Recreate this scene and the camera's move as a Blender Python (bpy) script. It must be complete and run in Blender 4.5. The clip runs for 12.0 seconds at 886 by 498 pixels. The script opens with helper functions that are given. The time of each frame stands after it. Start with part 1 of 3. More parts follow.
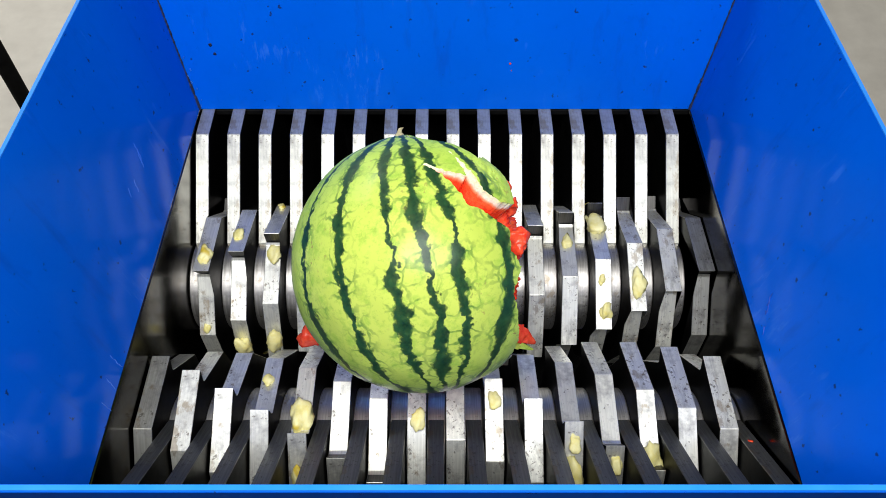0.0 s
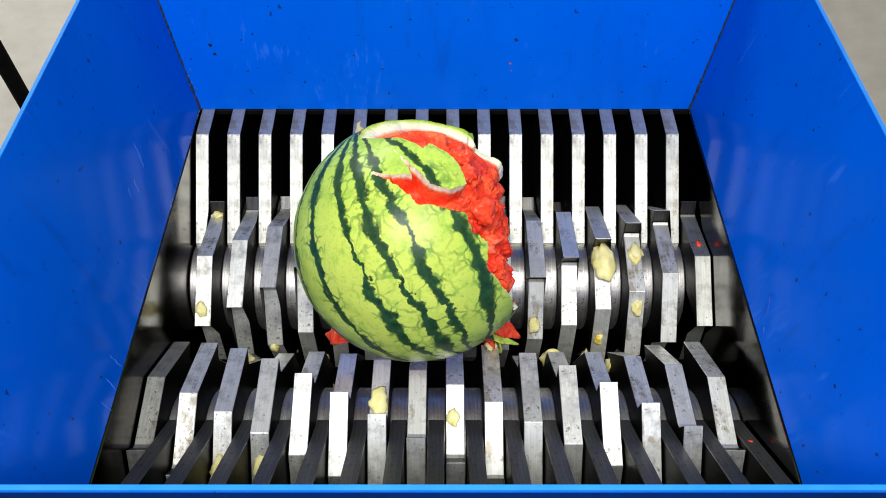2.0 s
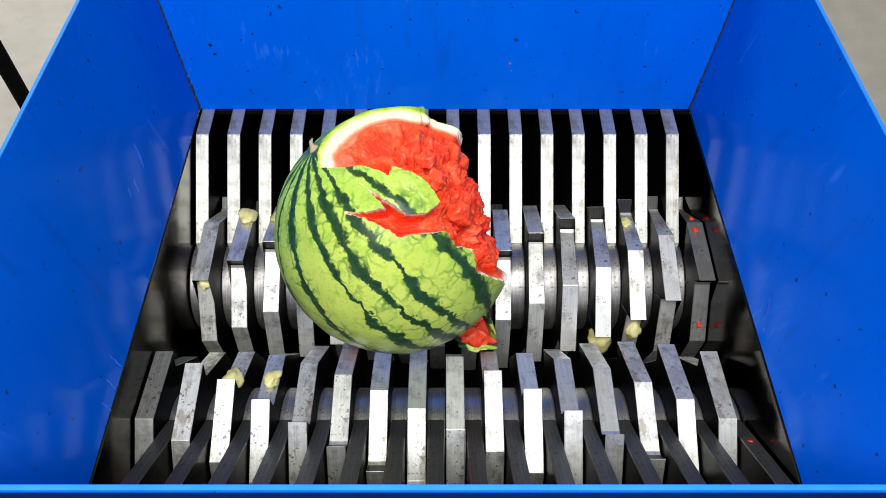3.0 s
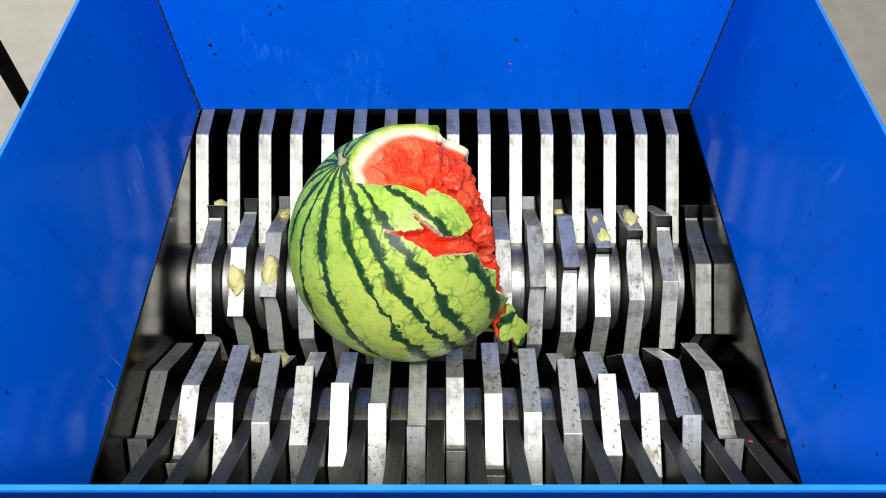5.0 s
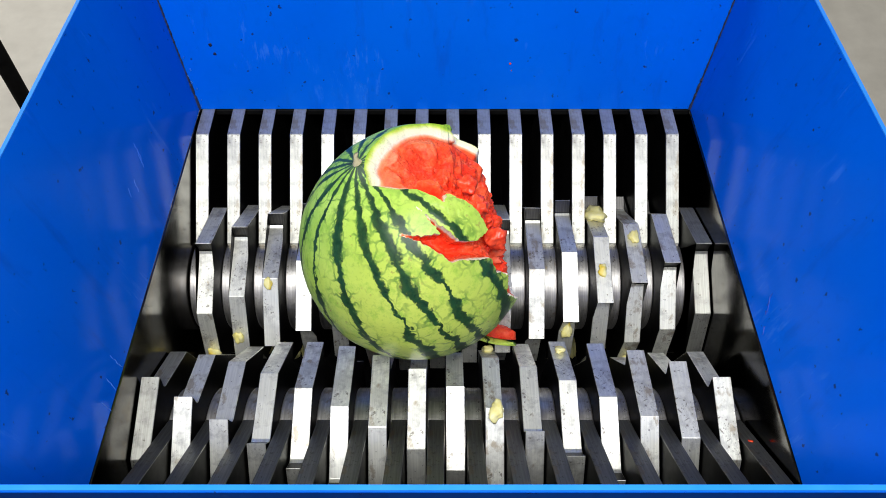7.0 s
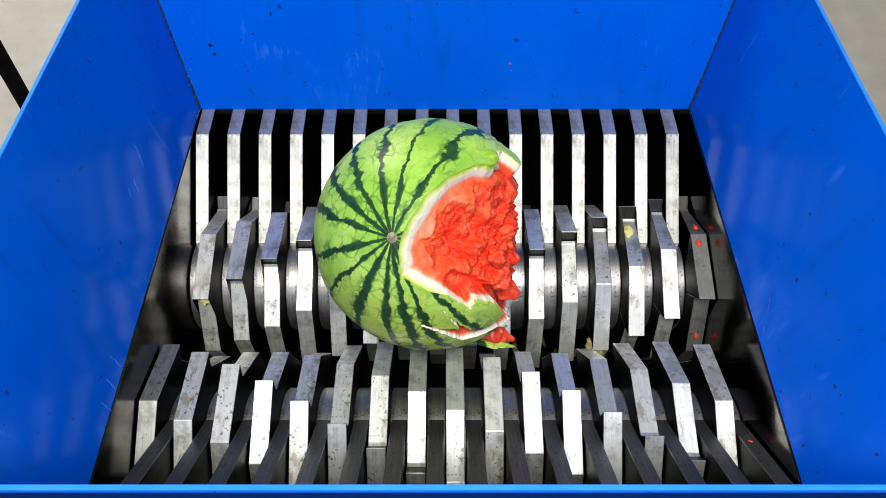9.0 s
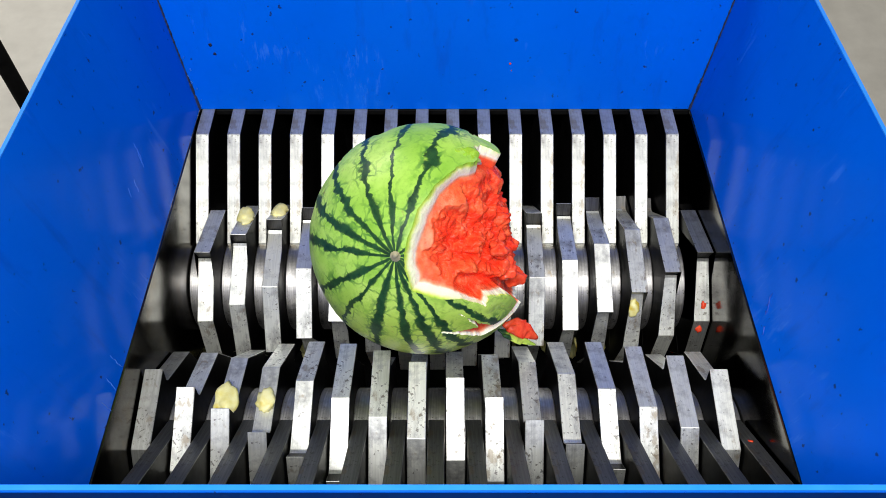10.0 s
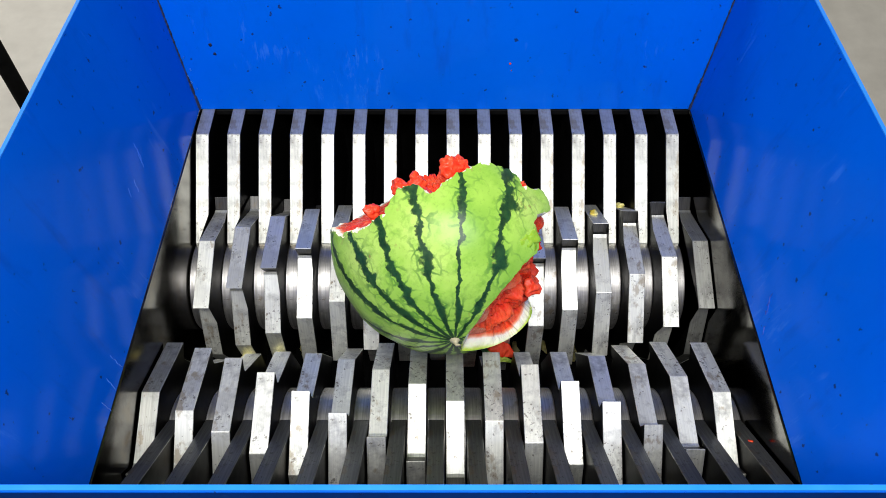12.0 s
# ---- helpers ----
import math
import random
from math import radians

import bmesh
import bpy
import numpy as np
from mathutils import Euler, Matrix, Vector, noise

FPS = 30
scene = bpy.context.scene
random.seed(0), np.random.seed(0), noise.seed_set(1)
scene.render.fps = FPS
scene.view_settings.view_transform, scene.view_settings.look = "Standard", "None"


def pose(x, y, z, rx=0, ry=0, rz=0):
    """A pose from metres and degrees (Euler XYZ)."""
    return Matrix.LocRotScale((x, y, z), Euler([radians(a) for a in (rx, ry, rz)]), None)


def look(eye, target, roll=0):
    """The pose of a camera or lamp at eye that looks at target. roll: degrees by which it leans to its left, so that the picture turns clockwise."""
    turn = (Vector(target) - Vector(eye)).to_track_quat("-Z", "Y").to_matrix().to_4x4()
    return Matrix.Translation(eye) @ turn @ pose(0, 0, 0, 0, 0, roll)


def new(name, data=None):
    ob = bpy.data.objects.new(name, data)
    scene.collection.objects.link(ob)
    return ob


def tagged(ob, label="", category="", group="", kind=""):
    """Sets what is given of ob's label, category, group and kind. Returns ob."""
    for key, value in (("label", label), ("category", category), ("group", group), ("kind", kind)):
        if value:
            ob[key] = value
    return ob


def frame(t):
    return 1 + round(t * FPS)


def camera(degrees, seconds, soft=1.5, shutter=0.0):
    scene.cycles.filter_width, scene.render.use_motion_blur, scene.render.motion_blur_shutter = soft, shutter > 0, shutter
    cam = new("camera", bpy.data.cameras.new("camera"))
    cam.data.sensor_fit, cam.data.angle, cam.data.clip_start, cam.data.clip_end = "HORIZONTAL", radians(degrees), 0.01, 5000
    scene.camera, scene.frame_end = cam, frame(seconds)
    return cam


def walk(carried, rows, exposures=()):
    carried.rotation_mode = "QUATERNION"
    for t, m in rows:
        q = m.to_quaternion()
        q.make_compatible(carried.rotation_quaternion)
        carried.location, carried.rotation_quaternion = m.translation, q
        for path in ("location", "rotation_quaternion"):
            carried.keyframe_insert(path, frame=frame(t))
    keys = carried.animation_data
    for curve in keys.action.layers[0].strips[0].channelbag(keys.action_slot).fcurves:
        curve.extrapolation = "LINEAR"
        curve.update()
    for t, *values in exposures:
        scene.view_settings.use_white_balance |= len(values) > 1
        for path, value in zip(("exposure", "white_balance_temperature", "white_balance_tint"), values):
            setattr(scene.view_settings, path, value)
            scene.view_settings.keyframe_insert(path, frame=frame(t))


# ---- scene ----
# Heights: workshop floor at z = 0, mouth of the cutting chamber at z = 0.95.
MOUTH = 0.95
PITCH = 0.04
BACK_Y, FRONT_Y, AXIS_Z = 0.1069, -0.1183, 0.815     # rotor axes
TURN = 61.86          # degrees a second, both rotors against each other
cam = camera(61.04, 12.0, soft=0.9)
EYE = pose(0.0, -0.474, MOUTH + 0.683, 90 - 52.06, 0, 0)
walk(cam, [(0.0, EYE), (12.0, EYE)])

# ---- world and lamps ----
world = bpy.data.worlds.new("workshop_air")
scene.world = world
world.use_nodes = True
world.node_tree.nodes["Background"].inputs[0].default_value = (0.92, 0.96, 1.0, 1)
world.node_tree.nodes["Background"].inputs[1].default_value = 0.35
scene.view_settings.exposure = 0.0


def lamp(name, eye, target, sx, sy, watts, tint=(1, 1, 1)):
    data = bpy.data.lights.new(name, "AREA")
    data.shape, data.size, data.size_y, data.energy, data.color = "RECTANGLE", sx, sy, watts, tint
    ob = new(name, data)
    ob.matrix_world = look(eye, target)
    return tagged(ob, "bright white rectangular light: work lamp above the hopper, added fills behind", "lamp")


lamp("work_lamp", (-0.02, -0.74, 2.36), (0.0, 0.0, 0.9), 0.85, 0.5, 31)
# unseen fills added to brighten the floor, the left one stronger
for x, watts in ((-1.9, 75), (1.9, 24)):
    lamp("ceiling_lamp", (x, 2.5, 2.97), (x, 2.5, 0.0), 0.4, 1.6, watts)


# ---- materials ----
class Nodes:
    """A small helper round one node material."""

    def __init__(self, name):
        self.mat = bpy.data.materials.new(name)
        self.mat.use_nodes = True
        self.tree = self.mat.node_tree
        self.bsdf = self.tree.nodes["Principled BSDF"]

    def add(self, kind, **values):
        n = self.tree.nodes.new(kind)
        for k, v in values.items():
            n.inputs[k.replace("_", " ")].default_value = v
        return n

    def link(self, a, b):
        self.tree.links.new(a, b)

    def coords(self, scale=(1, 1, 1), which="Object"):
        tc = self.tree.nodes.new("ShaderNodeTexCoord")
        mp = self.tree.nodes.new("ShaderNodeMapping")
        mp.inputs["Scale"].default_value = scale
        self.link(tc.outputs[which], mp.inputs["Vector"])
        return mp.outputs["Vector"]

    def noise(self, vec, scale, detail=4.0, rough=0.55):
        n = self.add("ShaderNodeTexNoise", Scale=scale, Detail=detail, Roughness=rough)
        self.link(vec, n.inputs["Vector"])
        return n.outputs["Fac"]

    def ramp(self, fac, *stops):
        r = self.tree.nodes.new("ShaderNodeValToRGB")
        while len(r.color_ramp.elements) < len(stops):
            r.color_ramp.elements.new(0.5)
        for e, (p, c) in zip(r.color_ramp.elements, stops):
            e.position = p
            e.color = (*c, 1) if isinstance(c, tuple) else (c, c, c, 1)
        self.link(fac, r.inputs["Fac"])
        return r.outputs["Color"]

    def mix(self, fac, a, b, mode="MIX"):
        m = self.tree.nodes.new("ShaderNodeMix")
        m.data_type, m.blend_type = "RGBA", mode
        for sock, v in ((m.inputs[0], fac), (m.inputs[6], a), (m.inputs[7], b)):
            if isinstance(v, (int, float)):
                sock.default_value = v if sock is m.inputs[0] else (v, v, v, 1)
            elif isinstance(v, tuple):
                sock.default_value = (*v, 1)
            else:
                self.link(v, sock)
        return m.outputs[2]

    def math(self, op, a, b=0.0, c=0.0):
        m = self.tree.nodes.new("ShaderNodeMath")
        m.operation = op
        for sock, v in zip(m.inputs, (a, b, c)):
            if isinstance(v, (int, float)):
                sock.default_value = v
            else:
                self.link(v, sock)
        return m.outputs[0]

    def bump(self, height, strength=0.2, distance=0.001):
        b = self.add("ShaderNodeBump", Strength=strength, Distance=distance)
        self.link(height, b.inputs["Height"])
        self.link(b.outputs["Normal"], self.bsdf.inputs["Normal"])

    def set(self, **values):
        for k, v in values.items():
            sock = self.bsdf.inputs[k.replace("_", " ")]
            if isinstance(v, (int, float)):
                sock.default_value = v
            elif isinstance(v, tuple):
                sock.default_value = (*v, 1) if len(sock.default_value) == 4 else v
            else:
                self.link(v, sock)
        return self.mat


def steel_material(name, low, high, rough, stain=0.5, metal=1.0, dirt=1.0):
    """Brushed steel; dirt scales the tone of its stains, for bases made dark."""
    n = Nodes(name)
    tone = n.tree.nodes.new("ShaderNodeObjectInfo").outputs["Random"]
    fine = n.noise(n.coords((600, 22, 22)), 1.0, 3)
    blotch = n.noise(n.coords(), 45, 6, 0.65)
    specks = n.math("MULTIPLY", n.noise(n.coords(), 240, 3, 0.6), n.ramp(n.noise(n.coords(), 28, 2), (0.40, 0.86), (0.60, 1.06)))
    base = n.ramp(fine, (0.3, low), (0.7, high))
    base = n.mix(n.ramp(blotch, (0.50, 0.0), (0.72, stain)), base, (0.21 * dirt, 0.205 * dirt, 0.20 * dirt))
    base = n.mix(n.ramp(specks, (0.61, 0.0), (0.68, stain)), base, (0.09 * dirt, 0.07 * dirt, 0.05 * dirt))
    grime = n.noise(n.coords((90, 30, 30)), 1.0, 6, 0.7)
    base = n.mix(n.ramp(grime, (0.56, 0.0), (0.70, stain * 0.7)), base, (0.15 * dirt, 0.145 * dirt, 0.14 * dirt))
    wear = n.noise(n.coords((1, 1, 1), "Object"), 17, 4, 0.6)
    base = n.mix(n.ramp(wear, (0.50, 0.0), (0.68, stain * 0.5)), base, (0.26 * dirt, 0.255 * dirt, 0.25 * dirt))
    juice = n.math("MULTIPLY", n.noise(n.coords((70, 40, 40)), 1.0, 5, 0.65), n.math("MULTIPLY_ADD", tone, 0.25, 0.88))
    base = n.mix(n.ramp(juice, (0.60, 0.0), (0.68, stain * 0.8)), base, (0.30 * dirt, 0.22 * dirt, 0.12 * dirt))
    r = n.math("ADD", n.math("MULTIPLY", blotch, 0.25), n.math("MULTIPLY_ADD", tone, 0.08, rough - 0.12))
    n.bump(n.math("ADD", fine, n.math("MULTIPLY", blotch, 1.5)), 0.12, 0.0006)
    return n.set(Base_Color=base, Metallic=metal, Roughness=r)


STEEL = steel_material("ground_steel", (0.74, 0.74, 0.66), (0.90, 0.90, 0.81), 0.46, 0.7, 0.8)
DULL_STEEL = steel_material("dull_disc_steel", (0.34, 0.34, 0.305), (0.48, 0.48, 0.435), 0.44, 0.7, 0.85, 0.7)
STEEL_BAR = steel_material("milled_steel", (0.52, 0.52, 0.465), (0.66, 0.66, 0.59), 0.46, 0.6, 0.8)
# front comb bars: milled steel with their shade put into a darker base
SHADED_BAR = steel_material("shaded_bar_steel", (0.11, 0.112, 0.10), (0.20, 0.202, 0.18), 0.38, 0.6, 0.85, 0.6)
HUB = steel_material("turned_steel", (0.46, 0.44, 0.41), (0.74, 0.72, 0.69), 0.44, 0.7)
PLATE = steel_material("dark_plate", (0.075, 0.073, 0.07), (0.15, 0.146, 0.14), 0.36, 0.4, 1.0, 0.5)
SIDE = steel_material("worn_polished_plate", (0.055, 0.052, 0.048), (0.11, 0.105, 0.099), 0.10, 0.5, 1.0, 0.35)
# near black: the shade between discs and bars is put into their flanks
FLANK = steel_material("shaded_black_flank", (0.008, 0.008, 0.008), (0.02, 0.02, 0.02), 0.45, 0.5, 1.0, 0.08)


def paint_material():
    n = Nodes("blue_paint")
    cloud = n.noise(n.coords(), 4, 4)
    fine = n.noise(n.coords(), 60, 5, 0.6)
    chips = n.noise(n.coords(), 115, 3, 0.5)
    base = n.ramp(cloud, (0.3, (0.0, 0.103, 0.68)), (0.7, (0.0, 0.125, 0.775)))
    base = n.mix(n.ramp(fine, (0.6, 0.0), (0.85, 0.25)), base, (0.0, 0.04, 0.40))
    base = n.mix(n.ramp(chips, (0.70, 0.0), (0.72, 0.8)), base, (0.01, 0.015, 0.05))
    scuff = n.noise(n.coords((40, 40, 6)), 1.0, 5, 0.65)
    base = n.mix(n.ramp(scuff, (0.56, 0.0), (0.75, 0.35)), base, (0.005, 0.05, 0.36))
    rub = n.math("MULTIPLY", n.noise(n.coords((120, 120, 9)), 1.0, 5, 0.7), n.ramp(n.noise(n.coords(), 9, 2), (0.45, 0.7), (0.65, 1.1)))
    base = n.mix(n.ramp(rub, (0.58, 0.0), (0.72, 0.3)), base, (0.06, 0.24, 0.85))
    n.bump(fine, 0.04, 0.0005)
    return n.set(Base_Color=base, Roughness=n.math("MULTIPLY_ADD", cloud, 0.16, 0.06), Specular_IOR_Level=0.15, Specular_Tint=(0.25, 0.85, 1.0))


BLUE = paint_material()


def plain(name, a, b, rough, scale=20.0, metal=0.0, bump=0.15):
    n = Nodes(name)
    f = n.noise(n.coords(), scale, 6, 0.6)
    n.bump(f, bump, 0.001)
    return n.set(Base_Color=n.ramp(f, (0.3, a), (0.7, b)), Roughness=rough, Metallic=metal)


RIM = plain("blue_rim_paint", (0.01, 0.20, 0.80), (0.03, 0.26, 0.90), 0.5)
RIM.node_tree.nodes["Principled BSDF"].inputs["Specular IOR Level"].default_value = 0.1
FLOOR = plain("beige_floor", (0.50, 0.47, 0.41), (0.60, 0.57, 0.50), 0.6, 9)
WALL = plain("pale_wall", (0.56, 0.55, 0.51), (0.64, 0.63, 0.59), 0.8, 5)
# unseen ceiling, kept dark so the upper steel facets reflect less
ROOF = plain("dimming_ceiling", (0.09, 0.09, 0.09), (0.13, 0.13, 0.13), 0.8, 5)
# near black: the stand's own coat, and the chamber's darkness put into its plates
BLACK = plain("black_coat_and_void", (0.003, 0.003, 0.003), (0.007, 0.007, 0.007), 0.8, 60)
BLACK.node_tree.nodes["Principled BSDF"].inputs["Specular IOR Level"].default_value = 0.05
SEAM = plain("dark_weld", (0.004, 0.008, 0.03), (0.02, 0.03, 0.08), 0.6, 200)


# ---- building helpers ----
def part(name, bm, material, parent=None, label="", smooth=False):
    """Links a bmesh as one mesh object under a thing or under a part."""
    mesh = bpy.data.meshes.new(name)
    bm.normal_update()
    bm.to_mesh(mesh)
    bm.free()
    for m in (material if isinstance(material, (list, tuple)) else [material]):
        mesh.materials.append(m)
    if smooth:
        for p in mesh.polygons:
            p.use_smooth = True
    ob = new(name, mesh)
    ob.parent = parent
    return tagged(ob, label)


def empty(name, m=None, **tags):
    ob = new(name)
    ob.empty_display_size = 0.05
    if m is not None:
        ob.matrix_world = m
    return tagged(ob, **tags)


def prism(points, x0, x1, bevel=0.0):
    """A profile of (y, z) points pushed from x0 to x1."""
    bm = bmesh.new()
    a = [bm.verts.new((x0, y, z)) for y, z in points]
    b = [bm.verts.new((x1, y, z)) for y, z in points]
    bm.faces.new(a[::-1])
    bm.faces.new(b)
    k = len(points)
    for i in range(k):
        bm.faces.new((a[i], a[(i + 1) % k], b[(i + 1) % k], b[i]))
    bmesh.ops.recalc_face_normals(bm, faces=bm.faces)
    if bevel:
        bmesh.ops.bevel(bm, geom=bm.edges[:], offset=bevel, segments=1, affect="EDGES")
    return bm


def box(x0, x1, y0, y1, z0, z1, bevel=0.0):
    return prism([(y0, z0), (y1, z0), (y1, z1), (y0, z1)], x0, x1, bevel)


def slab(corners, thick):
    """A sheet through four corners, thickened away from the side that the corners turn to."""
    bm = bmesh.new()
    v = [Vector(c) for c in corners]
    n = (v[1] - v[0]).cross(v[3] - v[0]).normalized()
    a = [bm.verts.new(p) for p in v]
    b = [bm.verts.new(p - n * thick) for p in v]
    bm.faces.new(a)
    bm.faces.new(b[::-1])
    for i in range(4):
        bm.faces.new((a[i], b[i], b[(i + 1) % 4], a[(i + 1) % 4]))
    bmesh.ops.recalc_face_normals(bm, faces=bm.faces)
    return bm


def disc(x0, x1, r, sides=64, bevel=0.0):
    return prism([(r * math.cos(2 * math.pi * i / sides), r * math.sin(2 * math.pi * i / sides)) for i in range(sides)], x0, x1, bevel)
# ---- the room ----
tagged(part("floor", box(-4, 4, -4, 4, -0.05, 0.0), FLOOR), "beige smooth workshop floor", "floor", kind="structure")
# walls and ceiling are out of view; their tones set the bounce light
for nm, b in (("wall_north", (-4, 4, 4, 4.1)), ("wall_south", (-4, 4, -4.1, -4)), ("wall_east", (4, 4.1, -4, 4)), ("wall_west", (-4.1, -4, -4, 4))):
    tagged(part(nm, box(*b, 0, 3.0), WALL), "unseen pale wall, added to close the room and bounce light", "wall", kind="structure")
tagged(part("ceiling", box(-4, 4, -4, 4, 3.0, 3.1), ROOF), "unseen ceiling, made dark to dim reflections in the steel", "ceiling", kind="structure")

# ---- black stand pole beside the machine ----
def build_stand():
    stand = empty("light_stand", pose(-0.92, 0.80, 0), label="slim black metal lamp stand on the workshop floor", category="lamp stand")
    bm = bmesh.new()
    bmesh.ops.create_cone(bm, cap_ends=True, segments=24, radius1=0.017, radius2=0.017, depth=1.5, matrix=pose(0, 0, 0.77))
    part("pole", bm, BLACK, stand, "", True)
    for k in range(3):
        bm = bmesh.new()
        bmesh.ops.create_cone(bm, cap_ends=True, segments=12, radius1=0.012, radius2=0.012, depth=0.34, matrix=pose(0, 0, 0, 0, 0, 120 * k + 40) @ pose(0.14, 0, 0.075, 0, 112, 0))
        part("leg", bm, BLACK, stand, "", True)
    return stand


build_stand()

# ---- hopper: four flared sheet-metal panels ----
ML, MR, RL, RR = -0.319, 0.3238, -0.355, 0.364     # mouth and rim, both sides
HY0, HY1 = -0.262, 0.2765     # mouth, front and back
RY0, RY1, RIMZ, LIP = -0.313, 0.334, MOUTH + 0.252, 0.019
T = 0.004


def build_hopper():
    hopper = empty("hopper", pose(0, 0, MOUTH), label="blue painted sheet-steel feed hopper of the shredder", category="hopper")
    z0, z1 = LIP, RIMZ - MOUTH
    c0 = [(ML, HY0), (MR, HY0), (MR, HY1), (ML, HY1)]
    c1 = [(RL, RY0), (RR, RY0), (RR, RY1), (RL, RY1)]
    for i, nm in enumerate(("front_panel", "side_panel", "back_panel", "side_panel")):
        j = (i + 1) % 4
        a, b, c, d = (*c0[j], z0), (*c0[i], z0), (*c1[i], z1), (*c1[j], z1)
        panel = part(nm, slab((a, b, c, d), T), BLUE, hopper)
        # light blue edge along the rim
        p, q = Vector((*c1[i], z1)), Vector((*c1[j], z1))
        along = (q - p).normalized()
        out = Vector((along.y, -along.x, 0))
        bm = bmesh.new()
        ring = []
        for s, e in ((p, -1), (q, 1)):
            ends = [s + out * o + Vector((0, 0, h)) + along * e * o for o, h in ((0.0, -0.002), (0.0, 0.0012), (0.0034, 0.0012), (0.0034, -0.002))]
            ring.append([bm.verts.new(v) for v in ends])
        for k in range(4):
            bm.faces.new((ring[0][k], ring[0][(k + 1) % 4], ring[1][(k + 1) % 4], ring[1][k]))
        bm.faces.new(ring[0])
        bm.faces.new(ring[1][::-1])
        bmesh.ops.recalc_face_normals(bm, faces=bm.faces)
        part("rim_edge", bm, RIM, panel, "light blue rim edge")
    # weld seams up the two far corners
    rng = random.Random(5)
    for sx, mx, rx in ((-1, ML, RL), (1, MR, RR)):
        bm = bmesh.new()
        a, b = Vector((mx, HY1, z0)), Vector((rx, RY1, z1))
        n = 70
        rings = []
        for i in range(n + 1):
            p = a.lerp(b, i / n) + Vector((-sx * 0.0006, -0.0006, 0))
            r = 0.0011 * (0.6 + 0.8 * rng.random()) * (1.6 if i < 14 else 1.0)
            rings.append([bm.verts.new(p + Vector((r * math.cos(k * math.pi / 3), r * math.sin(k * math.pi / 3), 0))) for k in range(6)])
        for p, q in zip(rings, rings[1:]):
            for k in range(6):
                bm.faces.new((p[k], p[(k + 1) % 6], q[(k + 1) % 6], q[k]))
        bm.faces.new(rings[0][::-1])
        bm.faces.new(rings[-1])
        part("weld_seam", bm, SEAM, hopper, "dark uneven weld seam")
    return hopper


build_hopper()

# ---- cutting chamber: side plates, end plates, fixed comb bars ----
BAR_X = [-0.3072 + PITCH * k for k in range(16)]
BLADE_X = [-0.2872 + PITCH * k for k in range(16)]
BAR_W = 0.0166


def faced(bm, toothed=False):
    """Gives the flat flanks of a disc or bar the second material, black with painted shade."""
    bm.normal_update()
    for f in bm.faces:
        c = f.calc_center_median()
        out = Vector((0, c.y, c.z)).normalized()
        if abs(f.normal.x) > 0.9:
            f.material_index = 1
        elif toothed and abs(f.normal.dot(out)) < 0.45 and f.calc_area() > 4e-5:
            # tooth steps go darker: grime, and shade from the bars painted in
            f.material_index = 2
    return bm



def build_chamber():
    ch = empty("cutting_chamber", pose(0, 0, MOUTH), label="dark steel cutting chamber with fixed comb bars", category="shredder chamber")
    zb, top, deep = -0.32, LIP - 0.004, 0.09
    part("side_plate", box(-0.345, -0.3190, HY0 - deep, HY1 + deep, zb, top, 0.001), SIDE, ch, "worn dark steel side plate with a dull mirror finish")
    part("side_plate", box(0.3238, 0.345, HY0 - deep, HY1 + deep, zb, top, 0.001), SIDE, ch, "worn dark steel side plate with a dull mirror finish")
    # unseen plates close a recess; the dark of the void is in their black
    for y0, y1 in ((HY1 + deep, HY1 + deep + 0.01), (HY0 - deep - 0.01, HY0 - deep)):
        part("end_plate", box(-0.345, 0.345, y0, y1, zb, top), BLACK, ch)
    # added plates: keep lamp light out, blacken the strip under the front rim
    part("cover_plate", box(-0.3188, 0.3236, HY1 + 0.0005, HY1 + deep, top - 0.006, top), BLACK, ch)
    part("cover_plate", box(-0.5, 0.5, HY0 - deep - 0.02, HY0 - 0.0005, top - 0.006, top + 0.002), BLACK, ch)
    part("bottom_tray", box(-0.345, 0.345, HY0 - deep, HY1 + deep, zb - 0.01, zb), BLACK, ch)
    for sx in (-0.3, 0.3):
        for sy in (HY0, HY1):
            part("leg", box(sx - 0.025, sx + 0.025, sy - 0.025, sy + 0.025, -MOUTH, zb - 0.01, 0.002), BLUE, ch)
    # made-up black box, added to darken the strip below the front rim
    part("motor_cover", box(-0.85, 0.85, -0.95, HY0 - deep - 0.012, -0.55, -0.25, 0.004), BLACK, ch, "added black box that darkens the strip in front of the hopper")
    # a bar: flat shoulder, knee, long slope down to the spacer
    slope = [(0.231, 0.017), (0.121, -0.069), (0.121, -0.10)]
    back = [(HY1 + 0.03, 0.0125), (HY1, 0.0185), *slope, (HY1 + 0.03, -0.12)]
    front = [(0.2605, 0.0178), *slope, (0.2605, -0.12)]
    for xs, sense, prof, metal in ((BAR_X, 1, back, STEEL_BAR), (BLADE_X, -1, front, SHADED_BAR)):
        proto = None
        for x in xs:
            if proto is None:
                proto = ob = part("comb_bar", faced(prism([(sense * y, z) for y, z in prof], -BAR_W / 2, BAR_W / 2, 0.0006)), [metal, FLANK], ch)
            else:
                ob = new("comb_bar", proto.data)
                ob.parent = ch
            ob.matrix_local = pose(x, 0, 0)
    return ch


build_chamber()


# ---- rotors ----
TIP, ROOT, BEND, HUB_R, BLADE_W = 0.1154, 0.0955, 0.1037, 0.062, 0.0192


